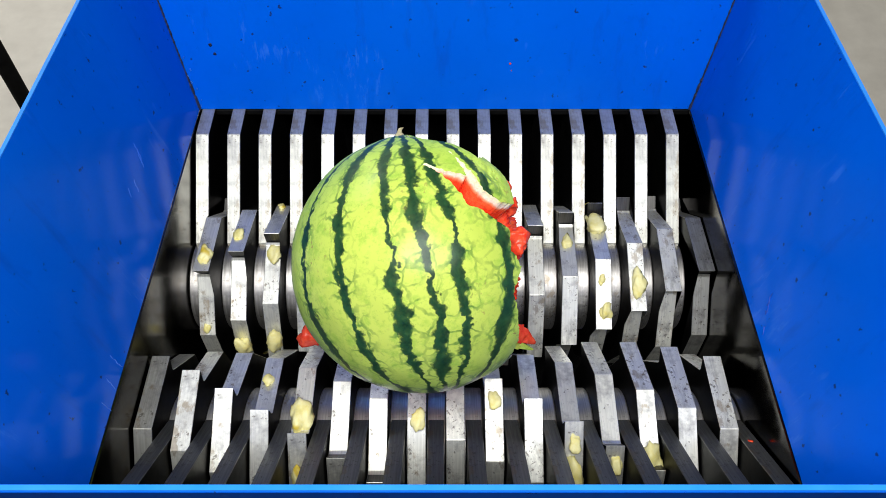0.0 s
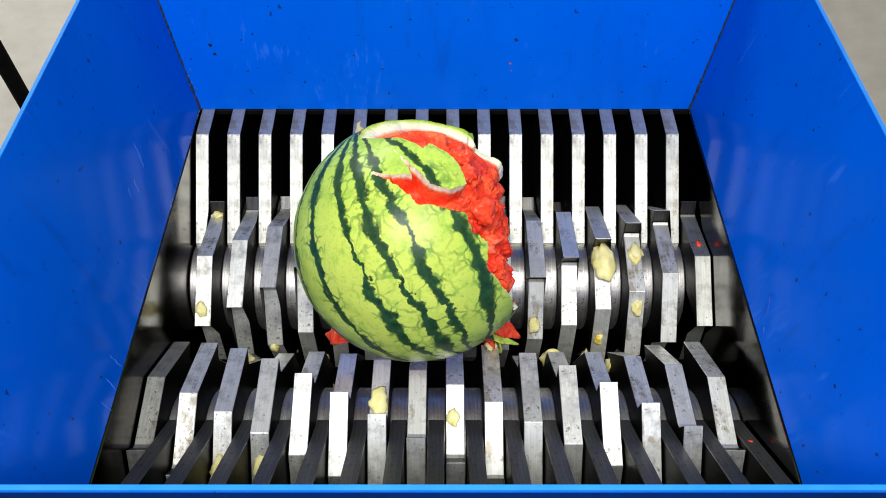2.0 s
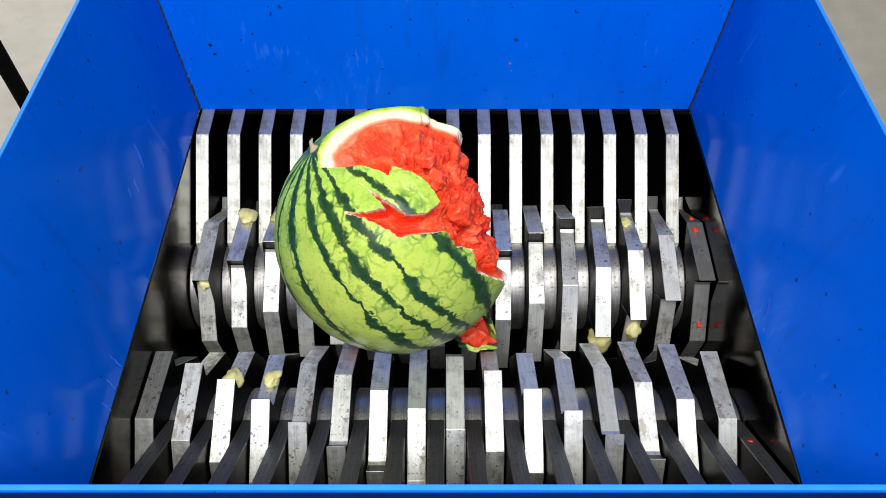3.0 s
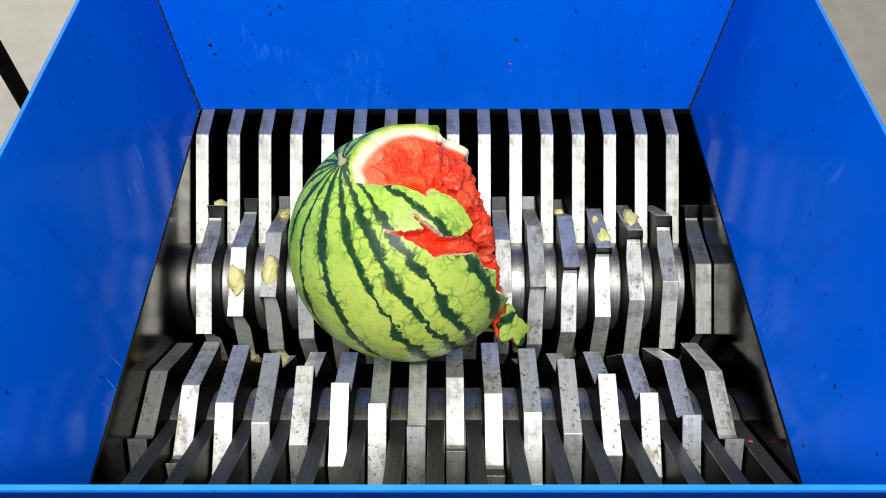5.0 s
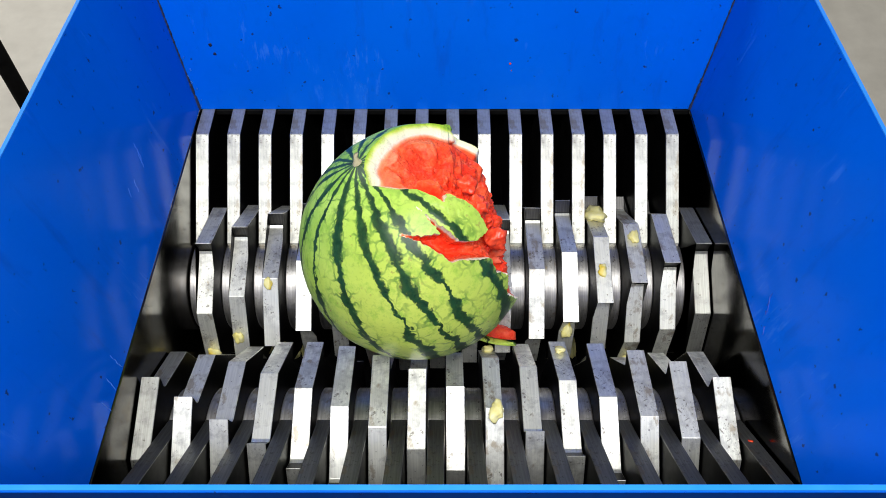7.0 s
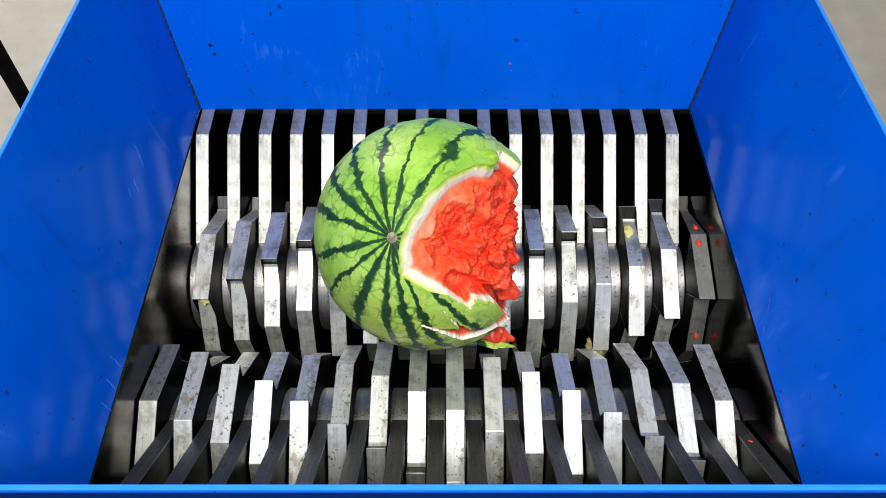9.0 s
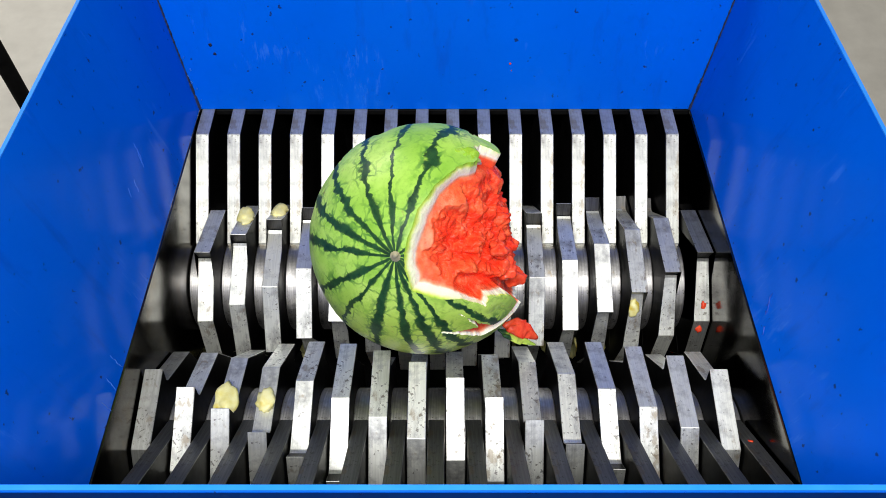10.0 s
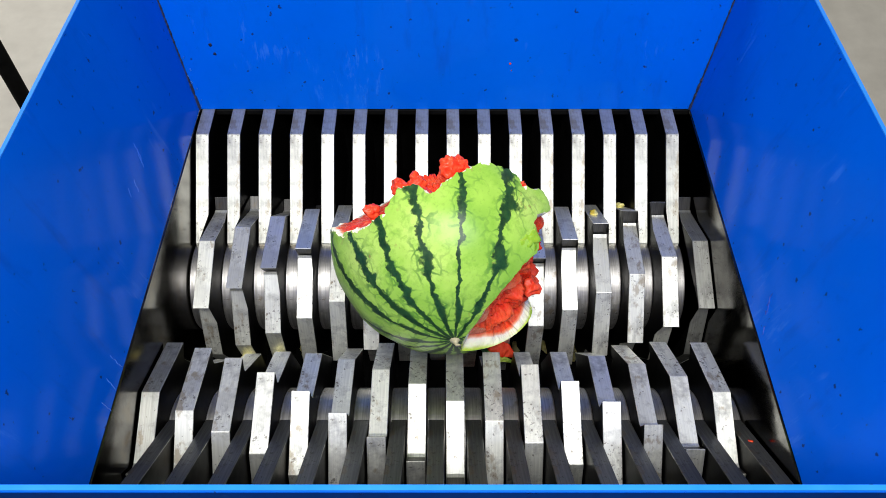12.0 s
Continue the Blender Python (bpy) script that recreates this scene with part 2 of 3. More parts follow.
def blade_bmesh(lead):
    """Four hooked teeth on an eight-sided body; lead is the sense in which the teeth point."""
    pts = []
    for i in range(4):
        # from the tip backwards: tip, bend, foot of the next step
        for off, r in ((0.0, TIP), (-45.0, BEND), (-87.5, ROOT), (-89.2, ROOT + 0.003)):
            a = radians(90 * i + lead * off)
            pts.append((r * math.cos(a), r * math.sin(a)))
    if lead > 0:
        pts = pts[::-1]
    return prism(pts, -BLADE_W / 2, BLADE_W / 2, 0.0005)


def build_rotor(y, xs, first, step, lead):
    rot = empty("rotor", pose(0, y, AXIS_Z), label="shredder rotor with hooked steel cutting discs", category="rotor", group="rotors")
    part("shaft", disc(-0.319, 0.3236, HUB_R - 0.012, 32), HUB, rot)
    shape = None
    for k, x in enumerate(xs):
        if shape is None:
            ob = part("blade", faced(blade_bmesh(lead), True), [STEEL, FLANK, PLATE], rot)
            shape = ob.data
        else:
            ob = new("blade", shape)
            ob.parent = rot
        ob.matrix_local = pose(x, 0, 0, first + step * k, 0, 0)
        # the disc next to a side plate gets darker steel
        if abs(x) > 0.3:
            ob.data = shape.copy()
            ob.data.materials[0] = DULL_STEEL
            tagged(ob, "duller, darker cutting disc beside the side plate")
    spacer = None
    for k in range(len(xs)):
        x = xs[k] - lead * PITCH / 2
        if spacer is None:
            spacer = part("spacer", disc(-(PITCH - BLADE_W) / 2, (PITCH - BLADE_W) / 2, HUB_R, 64, bevel=0.0012), HUB, rot, smooth=False)
            ob = spacer
        else:
            ob = new("spacer", spacer.data)
            ob.parent = rot
        ob.matrix_local = pose(x, 0, 0)
    return rot


# tooth angle of the first disc at the clip's start, and the step from disc to disc
BACK0, FRONT0 = 98.8 - TURN * 5.5, 80.8 + TURN * 5.5
rotor_back = build_rotor(BACK_Y, BLADE_X, BACK0, -12.0, 1)
rotor_front = build_rotor(FRONT_Y, BAR_X, FRONT0, 12.0, -1)

# ---- watermelon ----
R = 0.1207
STRIPES = (18, 41, 62, 84, 102, 121, 150, 172, -165, -143, -129, -117, -97, -75, -50, -22)


BULGE, BULGE_WIDE, BULGE_AT = 0.0055, 0.46, (0.773, 0.081, 0.629)


def rind_material():
    n = Nodes("striped_rind")
    vec = n.coords()
    sep = n.tree.nodes.new("ShaderNodeSeparateXYZ")
    n.link(vec, sep.inputs[0])
    az = n.math("MULTIPLY", n.math("ARCTAN2", sep.outputs[1], sep.outputs[0]), 180 / math.pi)
    for scale, amount in ((13, 9.0), (40, 8.5), (120, 6.0), (320, 2.5)):
        az = n.math("ADD", az, n.math("MULTIPLY", n.math("SUBTRACT", n.noise(vec, scale, 2), 0.5), amount))
    nearest = None
    for i, a in enumerate(STRIPES):
        d = n.math("ABSOLUTE", n.math("WRAP", n.math("SUBTRACT", az, a), 180.0, -180.0))
        d = n.math("DIVIDE", d, 4.0 if a == -97 else (3.0, 2.3, 3.2, 2.7)[i % 4])
        nearest = d if nearest is None else n.math("MINIMUM", nearest, d)
    flat = n.math("SQRT", n.math("ADD", n.math("POWER", sep.outputs[0], 2.0), n.math("POWER", sep.outputs[1], 2.0)))
    nearest = n.math("MULTIPLY", nearest, n.math("SQRT", n.math("DIVIDE", flat, R)))
    swell = n.math("MULTIPLY_ADD", n.noise(vec, 27, 3), 4.6, -1.45)
    stripe = n.ramp(n.math("DIVIDE", nearest, n.math("MAXIMUM", swell, 0.55)), (0.0, 1.0), (0.62, 0.96), (0.82, 0.6), (0.92, 0.28), (1.0, 0.0))
    light = n.ramp(n.noise(vec, 16, 4), (0.3, (0.23, 0.47, 0.05)), (0.5, (0.37, 0.63, 0.09)), (0.7, (0.54, 0.76, 0.16)))
    # the side that faces up front at the start is yellower
    yellow_side = n.tree.nodes.new("ShaderNodeVectorMath")
    yellow_side.operation = "DOT_PRODUCT"
    n.link(vec, yellow_side.inputs[0])
    yellow_side.inputs[1].default_value = (-0.76 / R, -0.64 / R, -0.09 / R)
    light = n.mix(n.math("MULTIPLY", n.ramp(yellow_side.outputs["Value"], (0.1, 0.0), (0.9, 1.0)), 0.85), light, (0.60, 0.69, 0.11))
    veins = n.noise(vec, 75, 5, 0.7)
    light = n.mix(n.ramp(veins, (0.50, 0.0), (0.66, 0.5)), light, (0.19, 0.44, 0.035))
    net = n.noise(vec, 240, 4, 0.75)
    light = n.mix(n.ramp(net, (0.55, 0.0), (0.68, 0.4)), light, (0.16, 0.34, 0.04))
    vor = n.tree.nodes.new("ShaderNodeTexVoronoi")
    vor.feature = "DISTANCE_TO_EDGE"
    vor.inputs["Scale"].default_value = 62
    bent = n.tree.nodes.new("ShaderNodeMix")
    bent.data_type = "VECTOR"
    warp = n.add("ShaderNodeTexNoise", Scale=55.0, Detail=3.0)
    n.link(vec, warp.inputs["Vector"])
    bent.inputs[0].default_value = 0.02
    n.link(vec, bent.inputs[4])
    n.link(warp.outputs["Color"], bent.inputs[5])
    n.link(bent.outputs[1], vor.inputs["Vector"])
    crack = n.math("MULTIPLY", n.ramp(vor.outputs["Distance"], (0.0, 1.0), (0.035, 0.7), (0.075, 0.0)), n.ramp(n.noise(vec, 38, 2), (0.50, 0.0), (0.68, 0.5)))
    branch = n.math("MULTIPLY", n.ramp(vor.outputs["Distance"], (0.0, 1.0), (0.045, 0.85), (0.09, 0.0)), n.ramp(n.math("MULTIPLY", nearest, 0.2), (0.2, 1.0), (0.4, 0.6), (0.62, 0.0)))
    crack = n.math("MAXIMUM", crack, n.math("MULTIPLY", branch, n.ramp(n.noise(vec, 28, 2), (0.40, 0.0), (0.52, 1.0))))
    light = n.mix(n.math("MULTIPLY", crack, 0.8), light, (0.035, 0.16, 0.03))
    scabs = n.noise(vec, 210, 2, 0.5)
    light = n.mix(n.math("MULTIPLY", n.ramp(scabs, (0.62, 0.0), (0.70, 0.8)), n.ramp(n.noise(vec, 22, 2), (0.54, 0.0), (0.66, 1.0))), light, (0.30, 0.24, 0.07))
    dark = n.ramp(n.noise(vec, 120, 4, 0.7), (0.3, (0.004, 0.026, 0.012)), (0.7, (0.022, 0.085, 0.028)))
    n.bump(n.noise(vec, 60, 4), 0.12, 0.001)
    return n.set(Base_Color=n.mix(stripe, light, dark), Roughness=n.math("MULTIPLY_ADD", veins, 0.2, 0.27), Specular_IOR_Level=0.27)


def flesh_material():
    """Pale rind at the outside, red pulp further in."""
    n = Nodes("melon_flesh")
    vec = n.coords()
    ln = n.tree.nodes.new("ShaderNodeVectorMath")
    ln.operation = "LENGTH"
    n.link(vec, ln.inputs[0])
    unit = n.tree.nodes.new("ShaderNodeVectorMath")
    unit.operation = "NORMALIZE"
    n.link(vec, unit.inputs[0])
    off = n.tree.nodes.new("ShaderNodeVectorMath")
    off.operation = "DISTANCE"
    n.link(unit.outputs[0], off.inputs[0])
    off.inputs[1].default_value = BULGE_AT
    swell = n.math("EXPONENT", n.math("MULTIPLY", n.math("POWER", n.math("DIVIDE", off.outputs["Value"], BULGE_WIDE), 2.0), -1.0))
    deep = n.math("SUBTRACT", n.math("MULTIPLY_ADD", swell, BULGE, R), ln.outputs["Value"])
    deep = n.math("MULTIPLY_ADD", n.math("SUBTRACT", n.noise(vec, 45, 3), 0.5), 0.006, deep)
    # the white layer is thin away from the stalk
    sep = n.tree.nodes.new("ShaderNodeSeparateXYZ")
    n.link(vec, sep.inputs[0])
    gap = n.tree.nodes.new("ShaderNodeVectorMath")
    gap.operation = "DISTANCE"
    n.link(vec, gap.inputs[0])
    gap.inputs[1].default_value = (-0.031, -0.088, 0.066)
    thin = n.math("MAXIMUM", n.ramp(sep.outputs[2], (0.025, 1.0), (0.065, 0.0)), n.ramp(gap.outputs["Value"], (0.040, 1.0), (0.058, 0.0)))
    deep = n.math("MULTIPLY_ADD", thin, 0.0075, deep)
    layer = n.ramp(n.math("DIVIDE", deep, 0.024), (0.0, (0.30, 0.52, 0.04)), (0.08, (0.60, 0.74, 0.12)), (0.20, (0.92, 0.93, 0.60)), (0.44, (0.97, 0.93, 0.76)), (0.53, (0.92, 0.42, 0.23)), (0.63, (0.92, 0.10, 0.03)), (1.0, (0.92, 0.05, 0.016)))
    grain = n.noise(vec, 260, 4, 0.7)
    soft = n.noise(vec, 70, 4, 0.6)
    base = n.mix(n.ramp(soft, (0.45, 0.0), (0.68, 0.7)), layer, (0.95, 0.17, 0.055))
    base = n.mix(n.ramp(n.noise(vec, 120, 3, 0.6), (0.50, 0.0), (0.66, 0.45)), base, (0.70, 0.02, 0.01))
    base = n.mix(n.ramp(n.noise(vec, 42, 5, 0.7), (0.54, 0.0), (0.70, 0.5)), base, (0.97, 0.36, 0.19))
    base = n.mix(n.ramp(deep, (0.0, 0.0), (0.010, 0.0), (0.015, 1.0)), layer, base)
    n.bump(n.math("ADD", grain, n.math("MULTIPLY", soft, 2.0)), 0.55, 0.002)
    return n.set(Base_Color=base, Roughness=n.math("MULTIPLY_ADD", grain, 0.3, 0.10), Specular_IOR_Level=0.2, Subsurface_Weight=0.12, Subsurface_Radius=(0.006, 0.002, 0.001))


RIND, FLESH = rind_material(), flesh_material()
STALK = plain("dry_stalk", (0.34, 0.30, 0.16), (0.55, 0.50, 0.32), 0.8, 300)
PULP = plain("wet_red_pulp", (0.74, 0.025, 0.01), (0.93, 0.12, 0.045), 0.25, 160, 0.0, 0.6)
PULP.node_tree.nodes["Principled BSDF"].inputs["Specular IOR Level"].default_value = 0.25

# outline of the torn-out side in degrees round and above the stalk's axis
TEAR = ((-33, 86), (0, 81), (11, 68), (8, 55), (2, 41), (-3, 32), (4, 24), (2, 19), (-7, 12), (-3, 5), (9, 0), (16, -6), (26, -12), (40, -40), (20, -70), (-30, -72),
        (-58, -56), (-76, -50), (-88, -28), (-94, -16), (-89, -6), (-93, 1), (-92, 9), (-99, 16), (-107, 22), (-112, 34), (-120, 45), (-110, 39), (-103, 35), (-101.5, 50),
        (-99, 34), (-98, 27), (-91, 20), (-83, 19), (-79, 32), (-82, 44), (-88, 42), (-91, 55), (-101, 62), (-107, 66), (-122, 73), (-110, 83))
# lower edge of the skin over the side that the teeth have eaten from below
EATEN = ((-8, -4), (0, 5), (9, 8), (18, 1), (31, 1), (40, 6), (47, 11), (54, 17), (60, 11), (69, 11), (78, 20), (92, 20), (108, 15), (118, 6), (128, -3),
         (142, -16), (152, -25), (162, -38), (172, -50), (190, -62), (215, -66), (245, -75), (285, -75), (310, -60), (330, -30), (352, -4))


def direction(az, el):
    a, e = np.radians(az), np.radians(el)
    return np.stack([np.cos(e) * np.cos(a), np.cos(e) * np.sin(a), np.sin(e)], -1)


def chart(d, az0=-45.0, el0=22.0):
    """Flattens directions round one direction, true to distance from it."""
    c = direction(az0, el0)
    e = np.array([-c[1], c[0], 0.0]) / math.hypot(c[0], c[1])
    u = np.cross(c, e)
    w = np.clip(d @ c, -1, 1)
    a = np.arccos(w)
    k = a / np.maximum(np.sin(a), 1e-6)
    return np.stack([k * (d @ e), k * (d @ u)], -1)


def inside(p, poly):
    """Distance of points from a closed outline, positive within."""
    best = np.full(len(p), 9.0)
    odd = np.zeros(len(p), bool)
    for a, b in zip(poly, np.roll(poly, -1, 0)):
        ab, ap = b - a, p - a
        t = np.clip((ap @ ab) / (ab @ ab), 0, 1)
        best = np.minimum(best, np.linalg.norm(ap - t[:, None] * ab, axis=1))
        hit = ((a[1] > p[:, 1]) != (b[1] > p[:, 1])) & (p[:, 0] < (b[0] - a[0]) * (p[:, 1] - a[1]) / (b[1] - a[1] + 1e-12) + a[0])
        odd ^= hit
    return np.where(odd, best, -best)


def lumps(d, scale, seed=0.0):
    return np.array([noise.noise(Vector(v) * scale + Vector((seed, 0, 0))) for v in d])


def smooth(x):
    x = np.clip(x, 0, 1)
    return x * x * (3 - 2 * x)


def melon_shapes():
    na, ne = 660, 330
    az = np.linspace(-180, 180, na, endpoint=False)
    el = np.linspace(-89.6, 89.6, ne)
    d = direction(*np.meshgrid(az, el)).reshape(-1, 3)
    az_of, el_of = np.degrees(np.arctan2(d[:, 1], d[:, 0])), np.degrees(np.arcsin(d[:, 2]))
    rag = 0.024 * lumps(d, 9.0) + 0.024 * lumps(d, 24.0, 3.0) + 0.016 * lumps(d, 55.0, 6.0)
    s1 = inside(chart(d), chart(direction(*np.array(TEAR, float).T)))
    e = np.array(EATEN, float)
    round_az = (az_of + 8) % 360 - 8
    s2 = np.radians(np.interp(round_az, e[:, 0], e[:, 1]) - el_of)
    # the blossom end, torn off in one piece later on
    s3 = np.minimum(np.radians(np.minimum(round_az - 144, 322 - round_az)) * np.cos(np.radians(el_of)), -s1)
    plain1, plain2 = s1, s2
    calm = 1 - 0.8 * smooth((el_of - 42) / 16)
    s1, s2 = s1 + rag * 0.6 * calm, s2 + rag * 1.3
    s = np.maximum(s1, s2)
    s3 = np.minimum(s3, s2)
    # away from its ragged edge the torn face follows the plain outline
    near = np.exp(-np.maximum(s1, 0) / 0.018)
    s1 = np.where(s1 > 0, s1 * near + np.maximum(plain1, s1 * 0.5) * (1 - near), s1)
    near = np.exp(-np.maximum(s2, 0) / 0.018)
    s2 = np.where(s2 > 0, s2 * near + np.maximum(plain2, s2 * 0.5) * (1 - near), s2)
    slit = smooth((az_of + 130) / 10) * smooth((-70 - az_of) / 8) * smooth((60 - el_of) / 6)
    wide = 0.05 - 0.022 * slit + 0.06 * smooth((el_of - 45) / 25) * smooth((az_of + 125) / 30)
    # rounded lumps of pulp with creases between them
    rough = 0.0105 - 0.020 * np.sqrt(lumps(d, 4.6) ** 2 + 0.03) - 0.010 * np.sqrt(lumps(d, 9.0, 2.0) ** 2 + 0.03) - 0.004 * np.abs(lumps(d, 21.0, 4.0)) - 0.002 * np.abs(lumps(d, 50.0))
    d1 = (0.0135 + 0.013 * slit) * np.clip(s1 / wide, 0, 1) + (0.017 * smooth((s1 - wide) / 0.34) + rough * smooth((s1 - wide * 0.8) / 0.1)) * (s1 > 0)
    d1 = np.maximum(d1, np.where(s1 > 0, 0.0145 * smooth(s1 / wide), 0))
    d2 = 0.012 * np.clip(s2 / 0.05, 0, 1) + 0.045 * smooth((s2 - 0.03) / 0.3) + rough * smooth((s2 - 0.04) / 0.1)
    depth = np.maximum(np.where(s1 > 0, d1, 0), np.where(s2 > 0, d2, 0))
    # skin: slightly uneven, the loose tongue beside the tear lifted
    tongue = np.exp(-(((az_of + 90) / 14) ** 2 + ((el_of - 36) / 16) ** 2))
    lift = 0.005 * tongue * smooth((s1 + 0.25) / 0.25)
    # so are two points of skin at the far edge of the opening
    flap = np.exp(-(((az_of + 3) / 9) ** 2 + ((el_of - 10) / 9) ** 2)) + np.exp(-(((az_of + 3) / 9) ** 2 + ((el_of - 33) / 8) ** 2))
    lift = lift + 0.0025 * flap * smooth((s1 + 0.16) / 0.16)
    # the loosened rim of the tear stands out
    swell = BULGE * np.exp(-(np.linalg.norm(d - np.array(BULGE_AT), axis=1) / BULGE_WIDE) ** 2)
    skin = R + 0.0008 * lumps(d, 5.0) + lift + swell
    outer, inner = d * skin[:, None], d * (skin - depth - lift * (1 - np.exp(-np.maximum(s1, 0) / 0.03)))[:, None]
    north, south = na * ne, na * ne + 1
    outer = np.vstack([outer, [[0, 0, R], [0, 0, -R]]])
    inner = np.vstack([inner, [[0, 0, R], [0, 0, -R + 0.045]]])
    s, s3 = np.append(s, [-0.05, 0.3]), np.append(s3, [-0.3, 0.1])
    tris = []
    for j in range(ne - 1):
        for i in range(na):
            a, b = j * na + i, j * na + (i + 1) % na
            tris += [(a, b, b + na), (a, b + na, a + na)]
    for i in range(na):
        k = (i + 1) % na
        tris += [((ne - 1) * na + i, (ne - 1) * na + k, north), (k, i, south)]
    return outer, inner, s, s3, tris


def clipped(verts, s, tris, sign, edge=None):
    """The part of a triangle mesh where s has the given sign, cut cleanly along s = 0; the cut itself lies on edge."""
    edge = verts if edge is None else edge
    pts, faces, known, cut = [], [], {}, {}

    def keep(i):
        if i not in known:
            known[i] = len(pts)
            pts.append(verts[i])
        return known[i]

    def cross(i, j):
        key = (min(i, j), max(i, j))
        if key not in cut:
            t = s[key[0]] / (s[key[0]] - s[key[1]])
            cut[key] = len(pts)
            pts.append(edge[key[0]] * (1 - t) + edge[key[1]] * t)
        return cut[key]

    side = s * sign > 0
    for tri in tris:
        m = [side[i] for i in tri]
        if all(m):
            faces.append([keep(i) for i in tri])
        elif any(m):
            ring = []
            for q in range(3):
                i, j = tri[q], tri[(q + 1) % 3]
                if side[i]:
                    ring.append(keep(i))
                if side[i] != side[j]:
                    ring.append(cross(i, j))
            faces.append(ring)
    return pts, faces


def raw_part(name, pts, faces, material, parent, label=""):
    mesh = bpy.data.meshes.new(name)
    mesh.from_pydata([tuple(p) for p in pts], [], faces)
    mesh.materials.append(material)
    mesh.polygons.foreach_set("use_smooth", [True] * len(mesh.polygons))
    mesh.update()
    ob = new(name, mesh)
    ob.parent = parent
    return tagged(ob, label)


def lump_bmesh(size, seed, rough=0.35, sub=3, squash=(1, 1, 1)):
    """An uneven broken lump."""
    bm = bmesh.new()
    bmesh.ops.create_icosphere(bm, subdivisions=sub, radius=1.0)
    for v in bm.verts:
        p = v.co.copy()
        q = noise.noise(p * 1.1 + Vector((seed, 0, 0))) * rough + noise.noise(p * 2.3 + Vector((0, seed, 0))) * rough * 0.4
        v.co = Vector((p.x * squash[0], p.y * squash[1], p.z * squash[2])) * size * (1 + q)
    return bm


def build_melon():
    cap = empty("melon_chunk", label="blossom end of the watermelon, torn off by the teeth", category="melon piece")
    thing = empty("watermelon", label="dark-striped green watermelon torn open, red flesh showing, lying on the rotors", category="watermelon")
    outer, inner, s, s3, tris = melon_shapes()
    low = [t for t in tris if max(outer[i][2] for i in t) < 0.03]
    raw_part("skin", *clipped(outer, s3, low, 1), RIND, cap)
    raw_part("pulp", *clipped(outer * 0.9, s3, low, 1), FLESH, cap)
    raw_part("rind", *clipped(outer, s, tris, -1), RIND, thing, "green rind with dark jagged stripes")
    both = np.where((s > 0)[:, None], inner, outer)
    raw_part("flesh", *clipped(both, s, tris, 1, outer), FLESH, thing, "torn red flesh with a pale rim")
    # stalk: a short bent stub with a flared foot
    bm = bmesh.new()
    rings = []
    for h, r, off in ((-0.002, 0.0062, 0.0), (0.0015, 0.0045, 0.0), (0.0035, 0.0026, 0.0006), (0.006, 0.0022, 0.002), (0.008, 0.0027, 0.0042)):
        rings.append([bm.verts.new((off + r * math.cos(k * math.pi / 4), r * math.sin(k * math.pi / 4), R + h)) for k in range(8)])
    for a, b in zip(rings, rings[1:]):
        for k in range(8):
            bm.faces.new((a[k], a[(k + 1) % 8], b[(k + 1) % 8], b[k]))
    bm.faces.new(rings[-1])
    part("stalk", bm, STALK, thing, "dry tan stalk stub", True)
    bm = lump_bmesh(0.005, 7.7, 0.2, 2, (1, 1, 0.25))
    bm.transform(Matrix.Translation((0, 0, -R)))
    part("blossom_scar", bm, STALK, cap, "", True)
    # a torn shred of rind that stands out beside the tear, and pulp clots on the eaten edge
    bm = lump_bmesh(0.0105, 2.2, 0.7, 3, (0.8, 1.0, 1.2))
    for v in bm.verts:
        v.co *= 1 + 0.3 * noise.noise(v.co * 280)
    bm.transform(Matrix.Translation(Vector(direction(3, 30)) * (R - 0.001)))
    part("rind_shred", bm, FLESH, thing, "pale torn shred of rind", True)
    for az, el, size in ((71, 4, 0.008), (62, 4, 0.0085), (45, -3, 0.009), (39, -5, 0.008), (91, 9, 0.007)):
        bm = lump_bmesh(size, az * 0.37, 0.5, 4)
        for v in bm.verts:
            v.co += 0.0016 * Vector((noise.noise(v.co * 300), noise.noise(v.co * 300 + Vector((9, 0, 0))), noise.noise(v.co * 300 + Vector((0, 9, 0)))))
        out = Vector(direction(az, el))
        stretch = Matrix.Scale(1.2, 4, out)
        bm.transform(Matrix.Translation(out * (R - 0.0165)) @ stretch)
        part("pulp_clot", bm, PULP, thing, "", True)
    # loose lumps that hang out of the opening
    for az, el, size, deep in ((-56, 33, 0.009, 0.020), (-68, 23, 0.010, 0.019), (-75, 4, 0.011, 0.020)):
        bm = lump_bmesh(size, az * 0.21, 0.55, 4)
        for v in bm.verts:
            v.co += 0.0022 * Vector((noise.noise(v.co * 190), noise.noise(v.co * 190 + Vector((9, 0, 0))), noise.noise(v.co * 190 + Vector((0, 9, 0)))))
        bm.transform(Matrix.Translation(Vector(direction(az, el)) * (R - deep)))
        part("pulp_clot", bm, PULP, thing, "", True)
    return thing, cap


melon, melon_cap = build_melon()

# ---- scraps of pale fruit that ride on the discs ----
def fruit_material():
    n = Nodes("pale_fruit")
    f = n.noise(n.coords(), 90, 5, 0.6)
    g = n.noise(n.coords(), 30, 2)
    base = n.ramp(f, (0.3, (0.80, 0.70, 0.20)), (0.7, (0.92, 0.87, 0.45)))
    base = n.mix(n.ramp(g, (0.62, 0.0), (0.68, 0.9)), base, (0.72, 0.52, 0.03))
    n.bump(f, 0.4, 0.001)
    return n.set(Base_Color=base, Roughness=0.45)


FRUIT = fruit_material()


